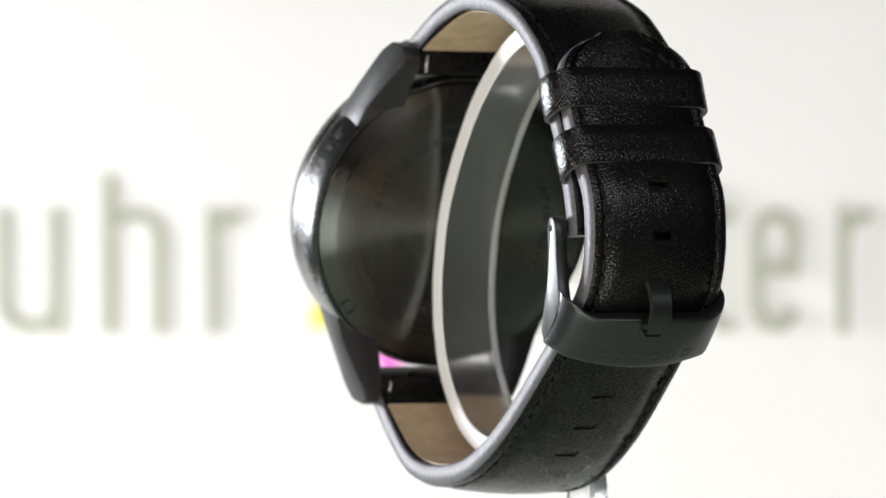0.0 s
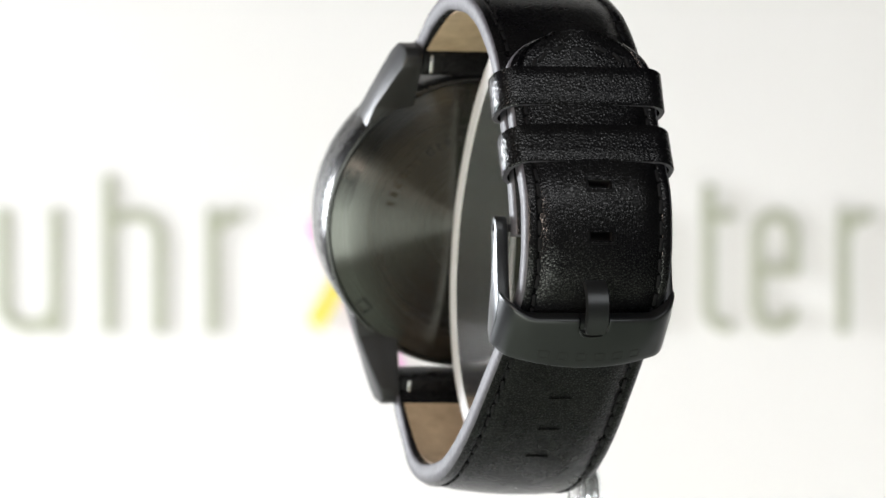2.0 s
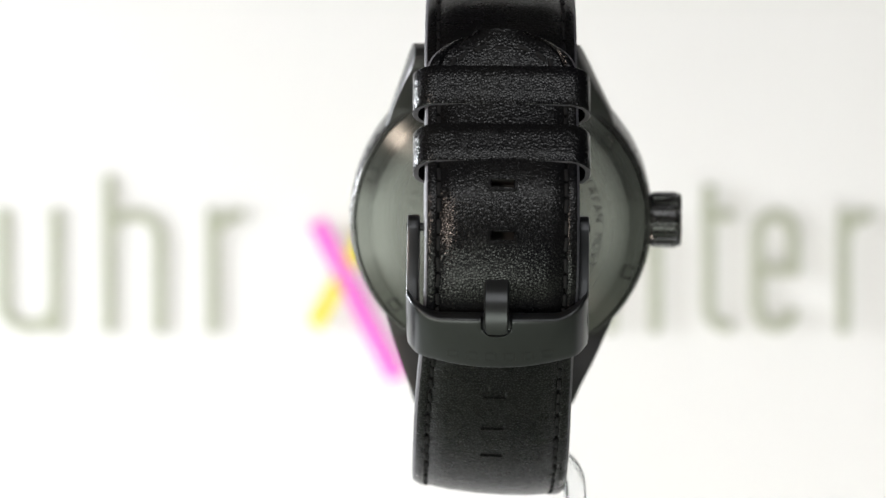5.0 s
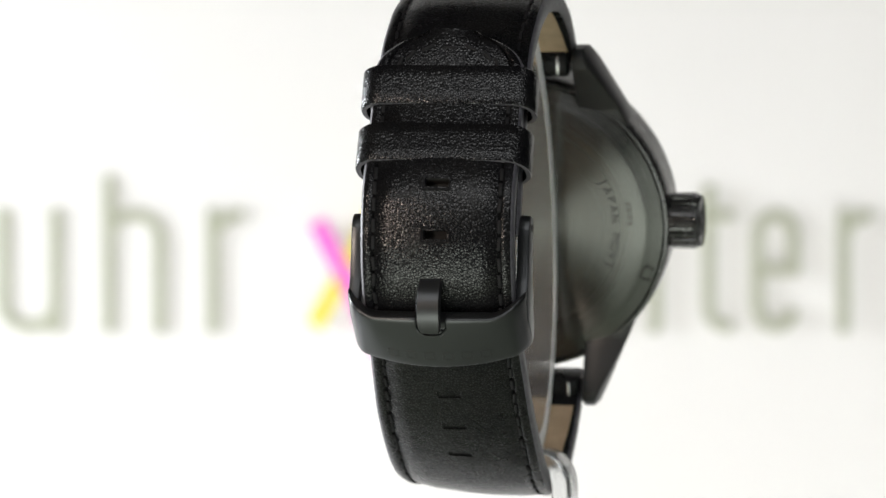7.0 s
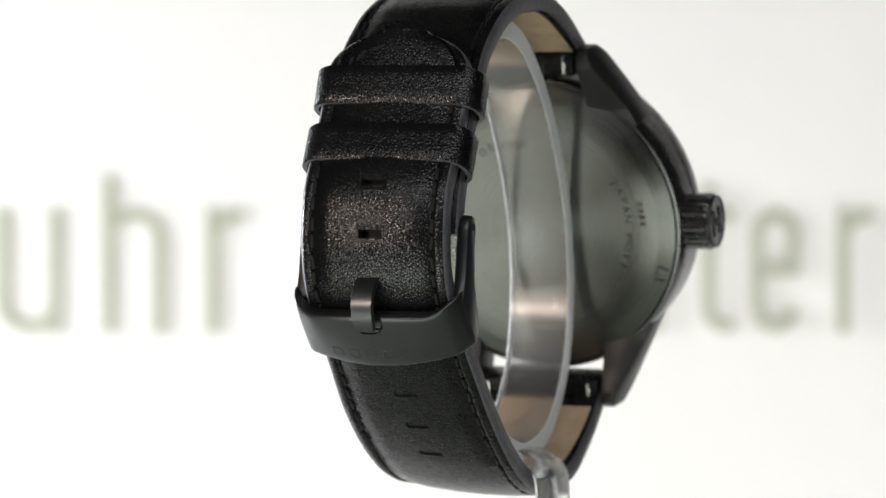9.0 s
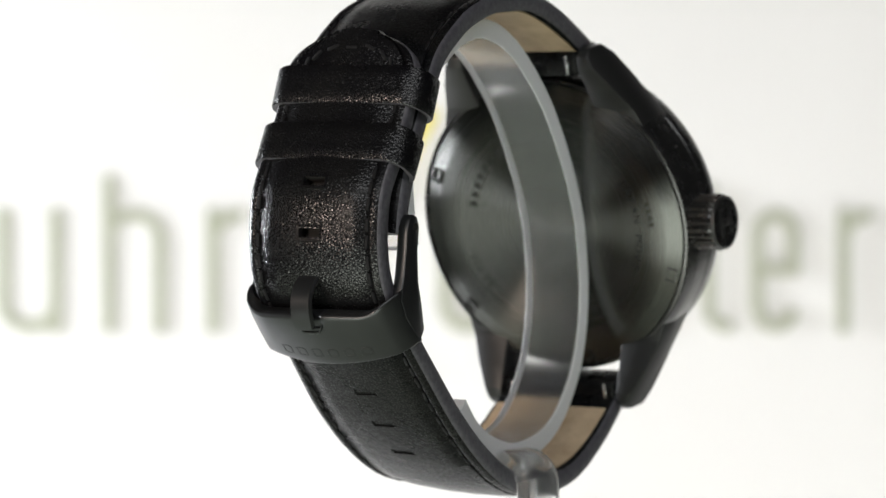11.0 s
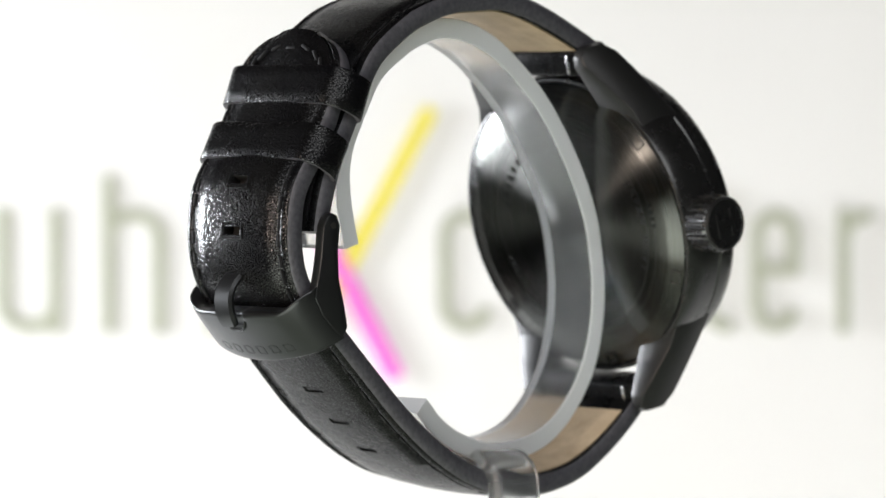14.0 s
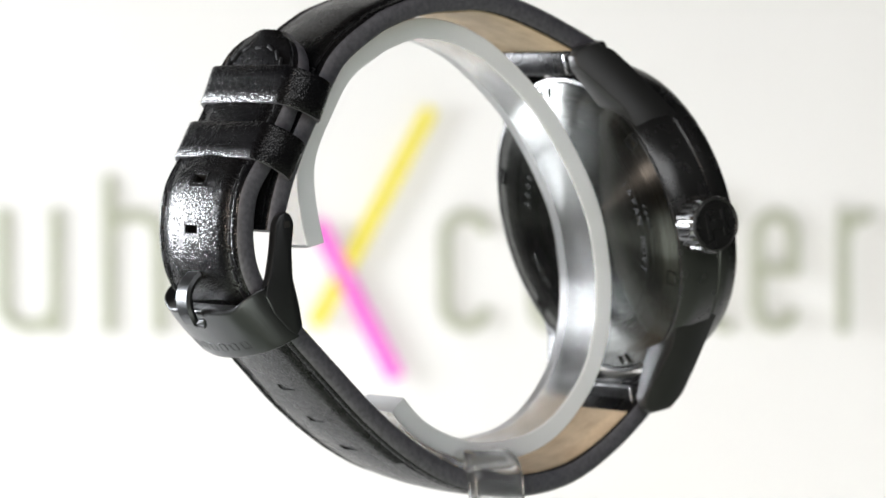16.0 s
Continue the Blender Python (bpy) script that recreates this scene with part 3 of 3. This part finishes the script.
        keeper = part("keeper", scaled(bm), M_GRAIN, watch, "grained black leather keeper loop", angle=40)
        keeper.data.materials.append(M_EDGE)

    # buckle
    def plate_point(a, b, depth):
        x = a * 149
        top = -93 + 40 * max(0, (abs(a) - 0.62) / 0.38) ** 2
        bot = -180 + 26 * a * a + 13 * max(0, (abs(a) - 0.84) / 0.16) ** 2
        z = top + (bot - top) * b
        y = -(624 - 24 * a * a) + 70 * b ** 1.25 + 24 * max(0, (abs(a) - 0.86) / 0.14) ** 2
        y += 11 * max(0, 1 - b / 0.1) ** 2
        if abs(x) < 23.5 and b < 0.28:
            y += 6 * (1 - depth)
        thin = 1 - 0.5 * max(0, (abs(a) - 0.8) / 0.2)
        return Vector((x, y + depth * 20 * thin, z + depth * 6 * thin))

    bm = bmesh.new()
    acs = sorted([-1 + i / 22 for i in range(45) if abs(-1 + i / 22) > 0.2] + [-25 / 149, -23 / 149, -12 / 149, 0, 12 / 149, 23 / 149, 25 / 149])
    bcs = [0, 0.025, 0.06, 0.1, 0.16, 0.22, 0.26, 0.3, 0.38, 0.46, 0.55, 0.64, 0.73, 0.82, 0.91, 1]
    na, nb = len(acs) - 1, len(bcs) - 1
    g = [[[bm.verts.new(plate_point(a, b, d)) for b in bcs] for a in acs] for d in (0, 1)]
    for i in range(na):
        for j in range(nb):
            bm.faces.new((g[0][i][j], g[0][i + 1][j], g[0][i + 1][j + 1], g[0][i][j + 1]))
            bm.faces.new((g[1][i][j], g[1][i][j + 1], g[1][i + 1][j + 1], g[1][i + 1][j]))
        for j in (0, nb):
            bm.faces.new((g[0][i][j], g[0][i + 1][j], g[1][i + 1][j], g[1][i][j]))
    for j in range(nb):
        for i in (0, na):
            bm.faces.new((g[0][i][j], g[0][i][j + 1], g[1][i][j + 1], g[1][i][j]))
    bmesh.ops.recalc_face_normals(bm, faces=bm.faces)
    sharp = [e for e in bm.edges if len(e.link_faces) == 2 and e.calc_face_angle(0) > radians(45)]
    bmesh.ops.bevel(bm, geom=sharp, offset=1.8, segments=2, affect="EDGES", profile=0.5)
    buckle = part("buckle", scaled(bm), M_BUCKLE, watch, "gunmetal grey curved buckle plate",
                  Matrix.Translation((-6 * S, -570 * S, 0)) @ Matrix.Rotation(radians(-2.5), 4, "Z") @ Matrix.Translation((0, 570 * S, 0)), angle=50)
    arm_outline = [(-541, 63), (-530, 71), (-518, 67), (-511, 50), (-515, 10), (-512, -40), (-500, -82), (-492, -120), (-503, -138), (-520, -128), (-548, -100),
                   (-567, -70), (-557, -34), (-551, 6), (-549, 32), (-547, 50)]
    for sx in (-1, 1):
        bm = prism(arm_outline, sx * 129, sx * 150, bev=3.5)
        arm = part("arm", scaled(bm), M_BUCKLE, buckle, "gunmetal side arm", angle=40)
        # dark disc laid on the arm in place of a shaded pin hole
        part("pin_hole_disc", scaled(lathe([(0, -1), (6, -1), (6, 1.2), (0, 1.6)], 20)), M_DARK, arm,
             at=Matrix.Translation((sx * 150.2 * S, -526 * S, 50 * S)) @ Matrix.Rotation(sx * math.pi / 2, 4, "Y"))
    part("pin", scaled(lathe([(0, -135), (7, -135), (7, 135), (0, 135)], 20)), M_BUCKLE, buckle,
         at=Matrix.Translation((0, -526 * S, 50 * S)) @ Matrix.Rotation(math.pi / 2, 4, "Y"))
    tp, _ = smooth_path([(-535, 50), (-570, 12), (-598, -28), (-622, -50), (-632, -70), (-631, -92), (-624, -108), (-618, -116)], 4)
    tn = [-n for n in normals(tp)]
    bm = bmesh.new()
    rows = []
    for k, (p, n) in enumerate(zip(tp, tn)):
        f = k / (len(tp) - 1)
        w = 20.5 * (1 - 0.16 * max(0, (f - 0.9) / 0.1) ** 2)
        rows.append([bm.verts.new((x, p.x + n.x * l, p.y + n.y * l)) for x, l in
                     ((-w, -4), (-w + 3, 2.5), (0, 4), (w - 3, 2.5), (w, -4), (w - 3, -10), (-w + 3, -10))])
    for a, b in zip(rows, rows[1:]):
        for c in range(7):
            bm.faces.new((a[c], a[(c + 1) % 7], b[(c + 1) % 7], b[c]))
    bm.faces.new(rows[0])
    bm.faces.new(rows[-1])
    part("tongue", scaled(bm), M_BUCKLE, buckle, "gunmetal buckle tongue", angle=50)
    # raised lip round the notch in which the tongue rests
    bm = bmesh.new()
    rows = []
    for k in range(13):
        x = -25 + 50 * k / 12
        b = 0.22 + 0.17 * (1 - (x / 25) ** 4)
        p = plate_point(x / 149, max(b, 0.281), 0) + Vector((0, -0.8, (0.281 - b) * 84 if b < 0.281 else 0))
        rows.append([bm.verts.new(p + Vector((0, 3.2 * math.cos(a * math.pi / 3), 3.2 * math.sin(a * math.pi / 3)))) for a in range(6)])
    for a, b in zip(rows, rows[1:]):
        for c in range(6):
            bm.faces.new((a[c], a[(c + 1) % 6], b[(c + 1) % 6], b[c]))
    bm.faces.new(rows[0])
    bm.faces.new(rows[-1])
    part("notch_lip", scaled(bm), M_BUCKLE, buckle, angle=60)
    # plain thin bars where the maker's mark is pressed in
    for k in range(6):
        for ox, oz, w, h in ((-8, 0, 4, 16), (8, 0, 4, 16), (0, -6, 12, 3), (0, 6, 12, 3)):
            a = (-72 + 31 * k + ox) / 149
            bb = 0.79 - oz / 86
            p, px, pz = plate_point(a, bb, 0), plate_point(a + 0.02, bb, 0), plate_point(a, bb - 0.06, 0)
            ex, ez = (px - p).normalized(), (pz - p).normalized()
            ey = ez.cross(ex).normalized()
            bm = bmesh.new()
            box(bm, (0, 0, 0), (w * S, 1.0 * S, h * S), bev=0.25 * S, seg=1)
            m = Matrix((ex, ey, ez)).transposed().to_4x4()
            m.translation = p * S
            part("pressed_bar", bm, M_PRESSED, buckle, at=m)
    return watch


# ---- clear stand ----
def build_stand():
    stand = new("watch_stand")
    tagged(stand, "scuffed clear acrylic C-ring watch display stand", "display stand")
    line = [(-452, 8), (-466, 60), (-474, 110), (-474, 150), (-464, 192), (-438, 245), (-408, 299), (-380, 331), (-342, 357), (-300, 381), (-232, 402),
            (-167, 399), (-106, 380), (-44, 345), (49, 266), (128, 160), (176, 64), (195, -20), (200, -78), (194, -149), (166, -232), (106, -308),
            (34, -352), (-60, -370), (-121, -364), (-182, -345), (-235, -315), (-276, -275)]
    path, step = smooth_path(line, 10)
    ns = normals(path)
    cross = [(-20, -2), (-18, 0), (88, 0), (90, -2), (90, -33), (88, -35), (-18, -35), (-20, -33)]
    bm = bmesh.new()
    rows = []
    for p, n in zip(path, ns):
        rows.append([bm.verts.new((x, p.x - n.x * l, p.y - n.y * l)) for x, l in cross])
    for a, b in zip(rows, rows[1:]):
        for c in range(8):
            bm.faces.new((a[c], a[(c + 1) % 8], b[(c + 1) % 8], b[c])).material_index = 1 if c in (2, 3, 4, 6, 7, 0) else 0
    bm.faces.new(rows[0]).material_index = 1
    bm.faces.new(rows[-1]).material_index = 1
    ring = part("ring", scaled(bm), M_CLEAR, stand, "open clear acrylic ring with frosted edges")
    ring.data.materials.append(M_FROST)
    zf = FLOOR_Z / S
    # prong that leaves the ring, bends over the strap's edge and runs down to the base
    hook, _ = smooth_path([(58, -364), (84, -362), (108, -362), (128, -369), (141, -386), (146, -410), (147, -470), (147, -700), (147, zf + 58)], 8)
    hn = normals(hook)
    bm = bmesh.new()
    rows = []
    for p, n in zip(hook, hn):
        row = []
        for ca, (sy, sn) in enumerate(((1, 1), (-1, 1), (-1, -1), (1, -1))):
            for k in range(5):
                a = math.pi / 2 * (ca + k / 4)
                y, l = sy * 40 + 14 * math.cos(a), sn * 5 + 13 * math.sin(a)
                row.append(bm.verts.new((p.x + n.x * l, y - 92, p.y + n.y * l)))
        rows.append(row)
    for a, b in zip(rows, rows[1:]):
        for c in range(20):
            bm.faces.new((a[c], a[(c + 1) % 20], b[(c + 1) % 20], b[c]))
    bm.faces.new(rows[0])
    bm.faces.new(rows[-1])
    part("post", scaled(bm), M_CLEAR, stand, "bent clear acrylic post")
    part("base", scaled(lathe([(0, zf + 60), (300, zf + 60), (310, zf + 50), (310, zf + 8), (302, zf), (0, zf)], 96)), M_CLEAR, stand, "round clear acrylic base")
    return stand


studio()
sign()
watch = build_watch()
stand = build_stand()


def motions():
    rows = [(float(t), pose(0, 0, 0, 0, 0, 26.007 - 5.0271 * t)) for t in range(17)]
    walk(watch, rows)
    walk(stand, rows)


motions()
